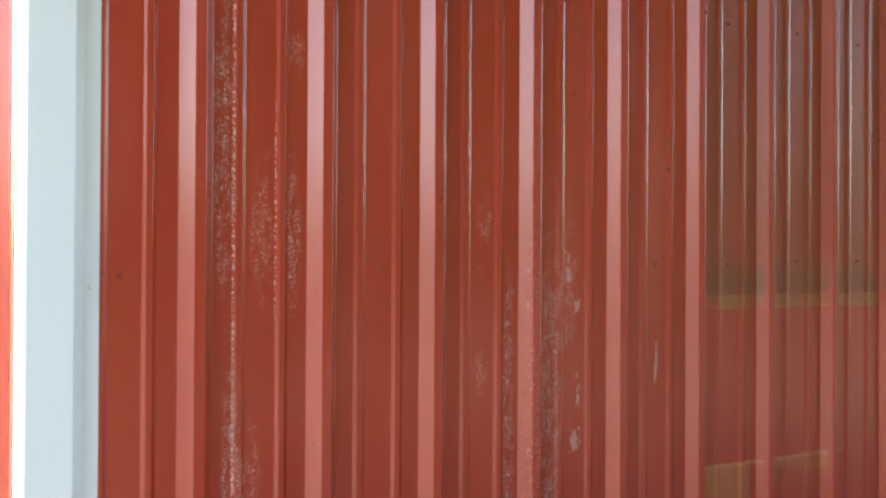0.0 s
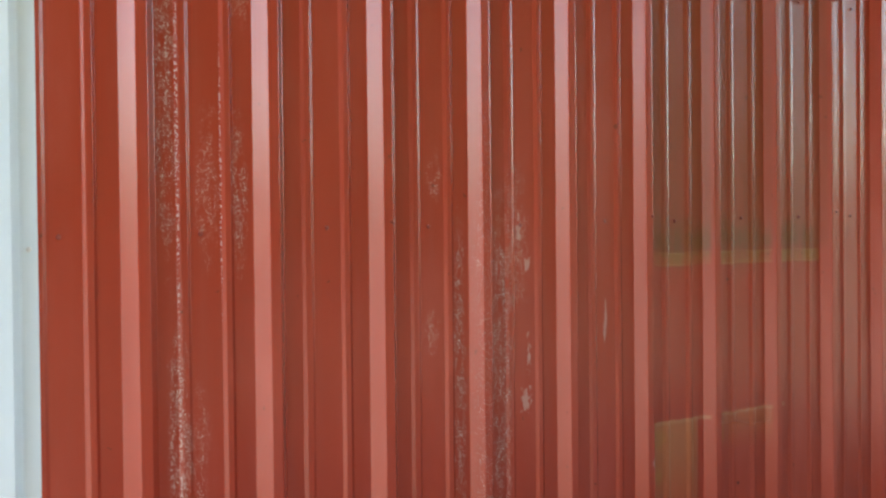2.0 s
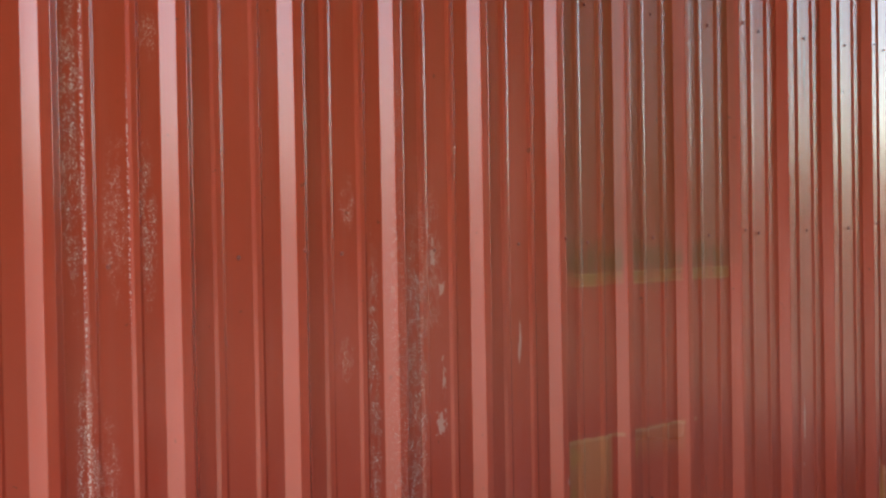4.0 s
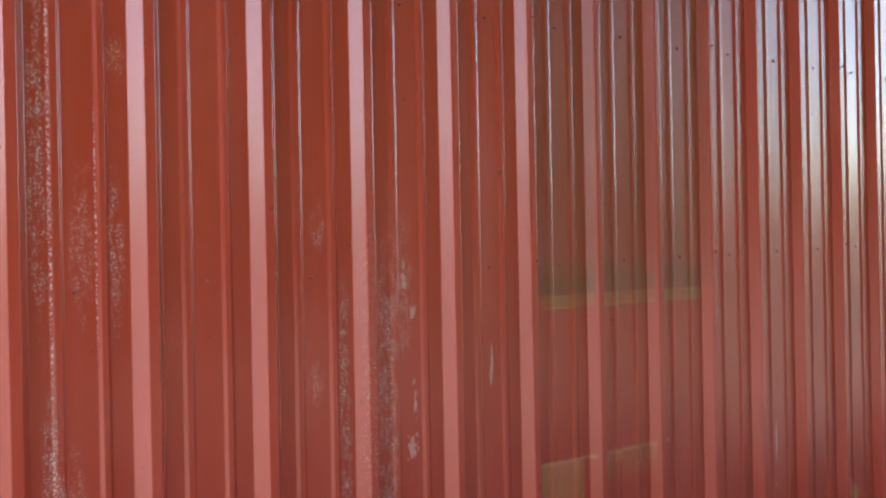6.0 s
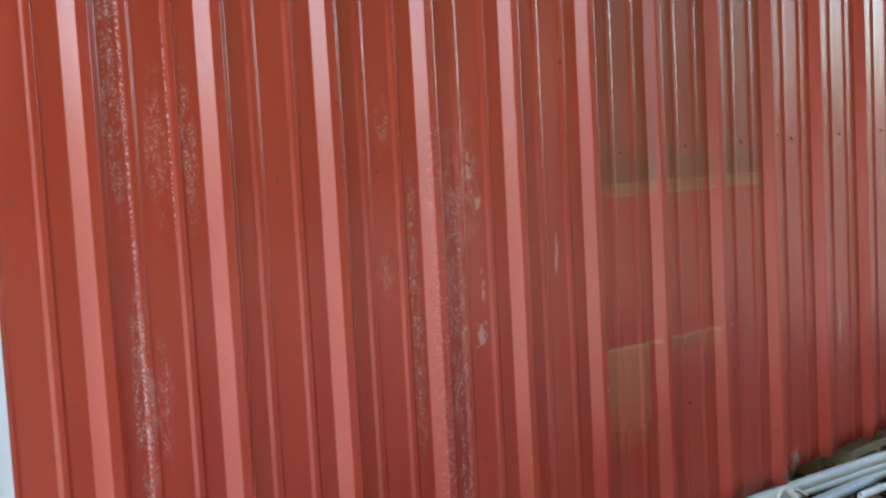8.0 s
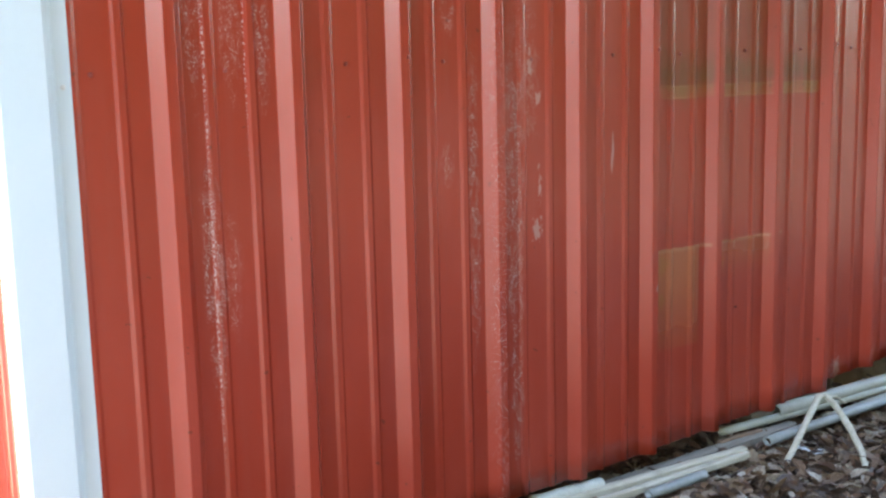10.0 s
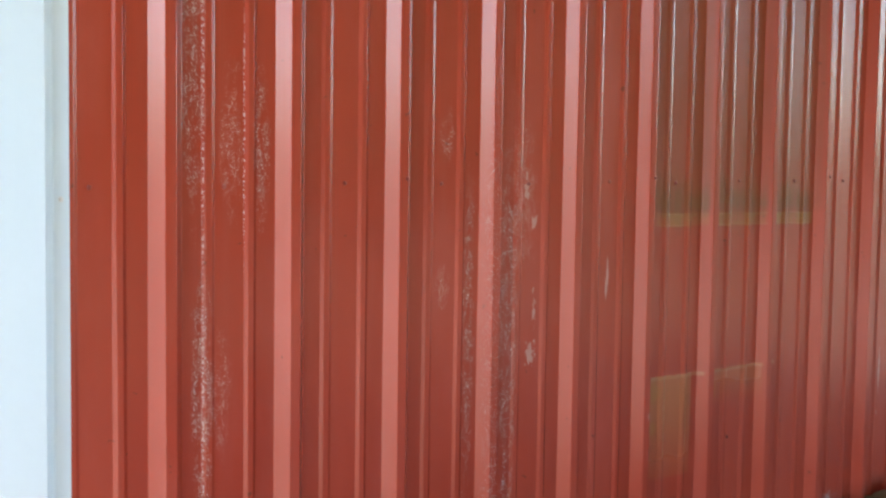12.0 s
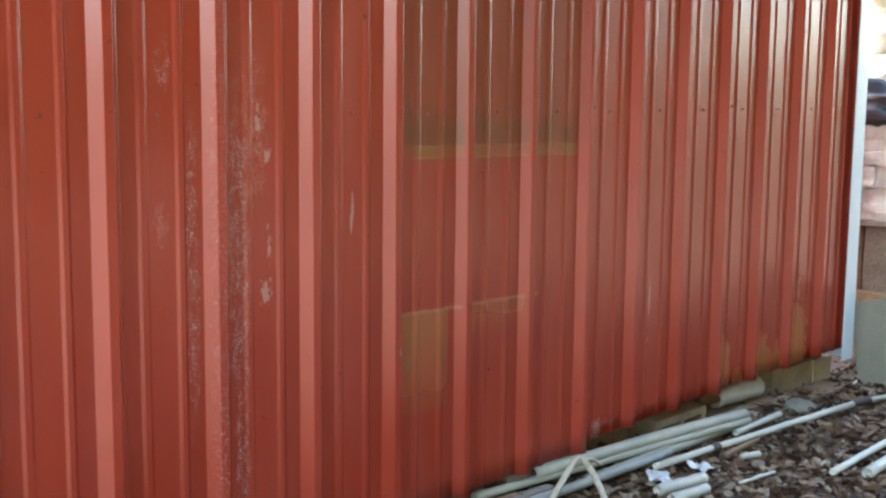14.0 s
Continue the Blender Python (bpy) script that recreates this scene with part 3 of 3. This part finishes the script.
pipe("plastic_pipe", "bluish grey plastic pipe among dead leaves", "pipe", (2.175, -0.095, 0.055), (3.05, -0.100, 0.052), 0.017, PVC_BLUE, seed=2)
pipe("plastic_pipe", "grey plastic pipe lying across leaves", "pipe", (2.55, -0.075, 0.048), (3.62, -0.10, 0.060), 0.018, PVC_GREY, seed=8)
pipe("plastic_pipe", "short white plastic pipe with cut end", "pipe", (3.45, -0.155, 0.058), (3.815, -0.155, 0.068), 0.013, PVC, seed=3)
pipe("plastic_pipe", "long white plastic pipe with dark couplings", "pipe", (2.84, -0.175, 0.060), (4.235, -0.285, 0.060), 0.013, PVC, seed=4, couplings=(0.265,))
pipe("plastic_pipe", "white plastic pipe with dark ribbed coupling", "pipe", (4.245, -0.287, 0.060), (4.62, -0.345, 0.056), 0.011, PVC, seed=5, couplings=(0.06, 0.17, 0.28))
pipe("plastic_pipe", "white plastic pipe on dead leaves", "pipe", (3.300, -0.640, 0.045), (4.30, -0.615, 0.060), 0.013, PVC, seed=6)
pipe("plastic_pipe", "thick white plastic pipe with dark open bore", "pipe", (3.365, -0.740, 0.050), (4.10, -0.705, 0.055), 0.021, PVC, 0.005, seed=7)
pipe("plastic_pipe", "thick white pipe offcut on leaves", "pipe", (2.655, -0.310, 0.048), (2.885, -0.355, 0.050), 0.021, PVC, 0.004, seed=9)
pipe("plastic_pipe", "cream pipe offcut half under leaves", "pipe", (2.64, -0.378, 0.036), (2.82, -0.405, 0.038), 0.020, PVC, 0.004, seed=10)
pipe("plastic_pipe", "thin white plastic rod on leaves", "rod", (2.965, -0.450, 0.034), (3.175, -0.475, 0.036), 0.006, PVC, 0.0, seed=11)
pipe("plastic_pipe", "short white pipe stub on leaves", "pipe", (3.235, -0.300, 0.038), (3.325, -0.333, 0.040), 0.012, PVC, 0.003, seed=12)
pipe("plastic_pipe", "bluish white pipe offcut beside split wood", "pipe", (1.55, -0.128, 0.040), (1.80, -0.134, 0.042), 0.016, PVC_BLUE, 0.003, seed=13)
pipe("plastic_pipe", "pale pipe stub sticking out under wall", "pipe", (1.22, 0.02, 0.06), (1.47, -0.012, 0.062), 0.020, PVC, 0.004, seed=14)


def stick(label, a, b, w, h, mat, seed=0, roll=0.0):
    """A split or sawn length of wood, four-sided with uneven faces."""
    bm = bmesh.new()
    a, b = Vector(a) + Vector((0, 0, LEVEL)), Vector(b) + Vector((0, 0, LEVEL))
    way = (b - a).normalized()
    side = way.cross(Vector((0, 0, 1))).normalized()
    up = side.cross(way)
    rings = []
    n = 12
    for i in range(n + 1):
        c = a.lerp(b, i / n)
        ring = []
        for sx, sz in ((-1, -1), (1, -1), (1.0, 0.6), (0.6, 1), (-0.7, 1), (-1, 0.6)):
            j = noise.noise_vector((i * 0.7, sx * 2, sz * 2 + seed * 5)) * 0.0025
            ring.append(bm.verts.new(c + side * (sx * w / 2) + up * (sz * h / 2) + j))
        rings.append(ring)
    for p, q in zip(rings, rings[1:]):
        for k in range(6):
            bm.faces.new((p[k], p[(k + 1) % 6], q[(k + 1) % 6], q[k]))
    bm.faces.new(rings[0])
    bm.faces.new(rings[-1])
    ob = tagged(new("wood_stick", from_bm("wood_stick", bm, mat)), label, "stick", "scrap wood")
    return ob


stick("pale split wooden stick along the wall foot", (1.20, -0.005, 0.050), (2.045, -0.100, 0.058), 0.030, 0.022, WOOD_PALE, 1)
stick("pale stripped wooden stick with snapped end", (1.35, -0.075, 0.045), (2.03, -0.122, 0.050), 0.024, 0.020, WOOD_PALE, 2)
stick("brown wooden stick on dead leaves", (2.06, 0.015, 0.045), (2.26, -0.005, 0.050), 0.020, 0.018, WOOD_BROWN, 3)
stick("grey weathered batten under the pipes", (1.40, 0.02, 0.030), (2.42, -0.02, 0.040), 0.045, 0.025, WOOD_GREY, 4)
stick("grey weathered batten under the wall edge", (2.25, 0.045, 0.095), (2.62, 0.020, 0.100), 0.040, 0.028, WOOD_GREY, 5)
stick("brown broken stick on dead leaves", (3.22, -0.245, 0.036), (3.50, -0.225, 0.040), 0.022, 0.016, WOOD_BROWN, 6)
stick("tan flat board lying beneath the wall", (4.12, 0.020, 0.012), (4.66, 0.010, 0.026), 0.15, 0.022, WOOD_BROWN, 7)
stick("brown board lying beneath the wall", (3.66, 0.105, 0.022), (4.16, 0.095, 0.026), 0.12, 0.036, WOOD_BROWN, 8)

# bent pale withy leaning against the sheet foot
hoop = [(2.045, -0.225, 0.004), (2.16, -0.190, 0.045), (2.28, -0.150, 0.092), (2.39, -0.115, 0.134), (2.437, -0.100, 0.152), (2.462, -0.101, 0.156),
        (2.468, -0.117, 0.149), (2.45, -0.164, 0.124), (2.41, -0.237, 0.086), (2.33, -0.335, 0.040), (2.225, -0.420, 0.004)]
withy = thing("bent_cane", "pale dry cane bent into a sharp arch", "cane", "scrap wood", m=pose(0.02, 0, LEVEL))
part("cane", from_bm("cane", tube(hoop, 0.0110, 0.0, 10), WOOD_PALE, True), withy)
part("loose_end", from_bm("loose_end", tube([(2.447, -0.101, 0.152), (2.527, -0.110, 0.136), (2.567, -0.122, 0.109)], 0.007, 0.0, 8, 0, 0.7), WOOD_PALE, True), withy)


def torn_roll():
    """A torn, crumpled half-shell of thick white plastic pipe."""
    bm = bmesh.new()
    a, b = Vector((3.715, 0.110, 0.098 + LEVEL)), Vector((4.06, 0.095, 0.104 + LEVEL))
    n, s = 14, 12
    rings = []
    for i in range(n + 1):
        f = i / n
        c = a.lerp(b, f)
        r = 0.036 + 0.010 * f + 0.006 * noise.noise((f * 6, 0, 0))
        tear = 0.6 * max(0.0, math.sin(f * 3.4 + 0.2)) * (0.5 + 0.5 * noise.noise((f * 9, 2, 0)))
        rings.append([bm.verts.new(c + Vector((0, -math.cos(t) * r, math.sin(t) * r))) for t in (-2.2 + (4.4 - tear * 1.4) * k / s for k in range(s + 1))])
    for p, q in zip(rings, rings[1:]):
        for k in range(s):
            bm.faces.new((p[k], p[k + 1], q[k + 1], q[k]))
    bmesh.ops.solidify(bm, geom=bm.faces[:], thickness=0.004)
    return from_bm("torn_pipe", bm, PLASTIC_WHITE, True)


tagged(new("torn_pipe", torn_roll()), "torn white plastic pipe under the sheet edge", "pipe", "scrap pipes")


def crumpled(name, label, at, sx, sy, h, seed, mat, category):
    """A small crumpled sheet."""
    n = 9
    verts = []
    for j in range(n):
        for i in range(n):
            x, y = (i / (n - 1) - 0.5) * sx, (j / (n - 1) - 0.5) * sy
            e = 1 + 0.18 * noise.noise((i * 0.9, j * 0.9, seed))
            verts.append((x * e, y * e, h * (0.5 + noise.noise((x * 28, y * 28, seed)))))
    faces = [(j * n + i, j * n + i + 1, (j + 1) * n + i + 1, (j + 1) * n + i) for j in range(n - 1) for i in range(n - 1)]
    me = mesh_of(name, verts, faces, mat)
    bm = bmesh.new()
    bm.from_mesh(me)
    bmesh.ops.solidify(bm, geom=bm.faces[:], thickness=0.002)
    ob = tagged(new(name, from_bm(name, bm, mat)), label, category)
    ob.matrix_world = pose(at[0], at[1], at[2] + LEVEL, 0, 0, seed * 40)
    return ob


crumpled("plastic_scrap", "crumpled white and blue plastic scrap on leaves", (2.82, -0.205, 0.026), 0.13, 0.08, 0.025, 1, SCRAP, "scrap")
crumpled("plastic_scrap", "small pale plastic scrap among leaves", (3.02, -0.255, 0.030), 0.09, 0.06, 0.025, 2, SCRAP, "scrap")
crumpled("plastic_scrap", "pale torn paper scrap among leaves", (2.26, -0.19, 0.022), 0.10, 0.05, 0.02, 3, SCRAP, "scrap")


def rock(seed, size, mat, flat=0.7):
    bm = bmesh.new()
    bmesh.ops.create_icosphere(bm, subdivisions=3, radius=1.0)
    for v in bm.verts:
        v.co *= 1 + 0.28 * noise.noise(v.co * 1.3 + Vector((seed * 7.3, 0, 0))) + 0.08 * noise.noise(v.co * 4 + Vector((0, seed, 0)))
        v.co = Vector((v.co.x * size[0], v.co.y * size[1], v.co.z * size[2]))
    return from_bm("stone", bm, mat, False)


ob = tagged(new("flat_stone", rock(3, (0.11, 0.07, 0.03), SLAB)), "flat grey stone lying among dead leaves", "stone")
ob.matrix_world = pose(4.16, -0.075, 0.018 + LEVEL, 0, 0, 20)

# ---- beyond the corner ----
slab = tagged(new("concrete_slab", from_bm("concrete_slab", worn_box(0.06, 0.70, 0.56, 0.008, 0.003, 4, 5), SLAB)), "grey-green concrete slab leaning beside the shed corner", "slab")
slab.matrix_world = pose(4.85, -0.42, -0.03, -15, 13, 0)

for x, y, z, turn in ((5.75, 0.28, -0.02, 85), (5.78, 0.70, -0.02, 92), (5.76, 1.12, -0.02, 88), (5.77, 0.45, 0.172, 90), (5.76, 0.88, 0.172, 86), (5.75, 0.06, 0.172, 93), (5.75, -0.14, -0.02, 90)):
    ob = tagged(new("concrete_block", SOLID), "tan concrete block in a rough stack", "block", "block stack beyond the corner")
    ob.matrix_world = pose(x, y, z, 0, 0, turn)
for i, (y, w) in enumerate(((-0.08, 0.15), (0.09, 0.15), (0.265, 0.17), (0.44, 0.15), (0.625, 0.18), (0.83, 0.19), (1.05, 0.20))):
    ob = tagged(new("timber_post", from_bm("timber_post", worn_box(0.12, w, 0.37 + 0.006 * (i % 3), 0.008, 0.004, 3, i), WOOD_BROWN if i % 2 else WOOD_GREY)),
                "short brown timber offcut standing on blocks", "timber", "timber offcuts")
    ob.matrix_world = pose(5.77, y, 0.363, 0, 0, i * 3 - 6)
ob = tagged(new("timber_board", from_bm("timber_board", worn_box(0.30, 1.45, 0.03, 0.005, 0.002, 3, 9), WOOD_GREY)), "grey board carrying a stack of pale stone", "board")
ob.matrix_world = pose(5.80, 0.50, 0.742)

stack = thing("stone_stack", "rough stack of pale flat limestone pieces on a board", "stone stack", m=pose(5.82, 0.5, 0.772))
rs = random.Random(12)
z = 0.0
for course in range(6):
    h = rs.uniform(0.075, 0.12)
    y = -0.70 + rs.uniform(0, 0.08)
    while y < 0.66:
        w = rs.uniform(0.18, 0.36)
        bm = worn_box(rs.uniform(0.22, 0.30), w, h, 0.012, 0.016, 3, course * 5 + y)
        ob = part("stone", from_bm("stone", bm, STONE), stack)
        ob.location = (rs.uniform(-0.03, 0.03), y + w / 2, z)
        ob.rotation_euler = (0, 0, rs.uniform(-0.1, 0.1))
        y += w + 0.006
    z += h - 0.002

bundle = bmesh.new()
bmesh.ops.create_icosphere(bundle, subdivisions=4, radius=1.0)
for v in bundle.verts:
    f = 1 + 0.38 * noise.noise(v.co * 2.1) + 0.22 * noise.noise(v.co * 5.5) + 0.08 * noise.noise(v.co * 13)
    v.co = Vector((v.co.x * 0.16 * f, v.co.y * 0.55 * f, max(v.co.z, -0.55) * 0.155 * f))
ob = tagged(new("plastic_sheet", from_bm("plastic_sheet", bundle, BLACK, True)), "crumpled black plastic sheet bundled on the stones", "plastic sheet")
ob.matrix_world = pose(5.82, 0.55, 0.772 + z + 0.083)

cairn = thing("rubble_heap", "heap of bright pale limestone rubble on bare ground", "rubble")
for i in range(74):
    s = rs.uniform(0.16, 0.34)
    ob = part("stone", rock(i, (s, s * rs.uniform(0.7, 1.1), s * rs.uniform(0.5, 0.8)), STONE), cairn)
    u, v = rs.uniform(-1, 1), rs.uniform(-1, 1)
    ob.location = (8.2 + u * 0.9, 1.9 + v * 1.5, max(0.05, 2.9 * (1 - max(abs(u), abs(v)) ** 2.2) * rs.uniform(0.3, 1.0)))
    ob.rotation_euler = (rs.uniform(-0.5, 0.5), rs.uniform(-0.5, 0.5), rs.uniform(0, 6))


# ---- dead leaves ----
def leaf_litter(name, count, seed, spread, label):
    g = np.random.default_rng(seed)
    shape = np.array([(-0.5, 0.0, 0.0), (-0.18, 0.26, 0.10), (-0.18, -0.26, 0.10), (0.0, 0.0, -0.02), (0.22, 0.22, 0.09), (0.22, -0.22, 0.09), (0.55, 0.0, 0.06)])
    quads = np.array([(0, 3, 1, 1), (0, 2, 3, 3), (3, 4, 1, 1), (3, 2, 5, 5), (3, 6, 4, 4), (3, 5, 6, 6)])
    verts, faces = [], []
    for i in range(count):
        x, y = spread(g)
        size = 0.028 + 0.055 * g.random() ** 1.6
        m = Euler((g.normal(0, 0.45), g.normal(0, 0.45), g.uniform(0, math.tau))).to_matrix()
        a = np.array(m)
        curl = g.uniform(-0.6, 2.6)
        s = shape * np.array((1, g.uniform(0.7, 1.2), curl)) * size
        s = s @ a.T + np.array((x, y, ground_height(x, y) + 0.006 + abs(g.normal(0, 0.013))))
        o = len(verts)
        verts.extend(s.tolist())
        faces.extend([tuple(int(o + k) for k in q[:3]) for q in quads])
    tagged(new(name, mesh_of(name, verts, faces, LEAF)), label, "leaves", kind="stuff")


leaf_litter("dead_leaves", 25000, 5, lambda g: (5.6 - 5.4 * g.random() ** 1.15, 0.15 - abs(g.normal(0, 0.62))), "curled brown and grey dead leaves covering the ground")
leaf_litter("dead_leaves", 5000, 6, lambda g: (g.uniform(-3.0, 8.0), 0.3 - abs(g.normal(0, 1.9))), "thin scatter of brown dead leaves")


# ---- unseen trees round the yard, added to darken the sky mirrored in the paint ----
def tree_meshes(seed, height):
    r = random.Random(seed)
    bm = tube(between((0, 0, -0.1), (0.1, 0.05, height * 0.9), 8, 0, seed, 0.05), 0.20, 0.0, 10, 0, 0.2)
    for i in range(14):
        z = height * r.uniform(0.12, 0.85)
        a = r.uniform(0, math.tau)
        reach = 0.20 * height * (1.05 - z / height)
        limb = tube(between((0.05, 0.02, z), (math.cos(a) * reach, math.sin(a) * reach, z + reach * 0.35), 4, 0.05, i, 0.03), 0.05, 0.0, 6, 0, 0.3)
        tmp = bpy.data.meshes.new("limb")
        limb.to_mesh(tmp)
        limb.free()
        bm.from_mesh(tmp)
        bpy.data.meshes.remove(tmp)
    trunk = from_bm("trunk", bm, BARK, True)
    verts, faces = [], []
    for i in range(8500):
        f = r.random() ** 0.8
        z = height * (0.06 + 0.96 * f)
        lobe = 0.75 + 0.35 * noise.noise((math.cos(i) * 2, math.sin(i) * 2, z * 0.8 + seed))
        rad = height * 0.22 * (1.02 - f) ** 0.5 * lobe * math.sqrt(r.uniform(0.15, 1.0))
        a = r.uniform(0, math.tau)
        c = Vector((rad * math.cos(a), rad * math.sin(a), z))
        s = r.uniform(0.18, 0.38)
        e = Euler((r.uniform(-1, 1), r.uniform(-1, 1), r.uniform(0, 6.3))).to_matrix()
        o = len(verts)
        for q in ((-s, 0, 0), (0, -s * 0.5, 0.03), (s, 0, 0), (0, s * 0.5, 0.03)):
            verts.append(tuple(c + e @ Vector(q)))
        faces += [(o, o + 1, o + 2), (o, o + 2, o + 3)]
    return trunk, mesh_of("crown", verts, faces, FOLIAGE)


kinds = [tree_meshes(s, h) for s, h in ((1, 14.0), (2, 16.0), (3, 15.0))]
rt = random.Random(8)
first = {}
for i in range(42):
    x, row = -9.5 + (i % 21) * 1.49 + 0.7 * (i // 21), i // 21
    k = i % 3
    m = pose(x + rt.uniform(-0.4, 0.4), -12.5 - 2.8 * row + rt.uniform(-1.0, 1.0), -0.05, 0, 0, rt.uniform(0, 360))
    if k not in first:
        first[k] = thing("evergreen_tree", "unseen dense evergreen tree added to darken the wall's reflections", "tree", "trees behind the yard", m=m)
        part("trunk", kinds[k][0], first[k])
        part("crown", kinds[k][1], first[k], "dark green foliage")
    else:
        copy_thing(first[k], m)


# ring of foliage added to cut off the low sky mirrored in the paint
def horizon_screen():
    g = random.Random(30)
    verts, faces = [], []
    for i in range(10000):
        a = g.uniform(0, math.tau)
        d = 75 + g.uniform(-6, 6)
        top = 6.2 + 1.6 * noise.noise((math.cos(a) * 6, math.sin(a) * 6, 0)) + 0.8 * noise.noise((math.cos(a) * 25, math.sin(a) * 25, 0))
        c = Vector((3 + d * math.cos(a), d * math.sin(a), g.uniform(0, 1) ** 0.8 * top))
        s = g.uniform(0.5, 1.1)
        e = Euler((g.uniform(-1.6, 1.6), g.uniform(-1, 1), g.uniform(0, 6.3))).to_matrix()
        o = len(verts)
        for q in ((-s, 0, 0), (0, -s * 0.7, 0.1), (s, 0, 0), (0, s * 0.7, 0.1)):
            verts.append(tuple(c + e @ Vector(q)))
        faces += [(o, o + 1, o + 2), (o, o + 2, o + 3)]
    tagged(new("horizon_screen", mesh_of("horizon_screen", verts, faces, FOLIAGE)), "low ring of dark woods added to dim reflections near the horizon", "woods", kind="stuff")


horizon_screen()
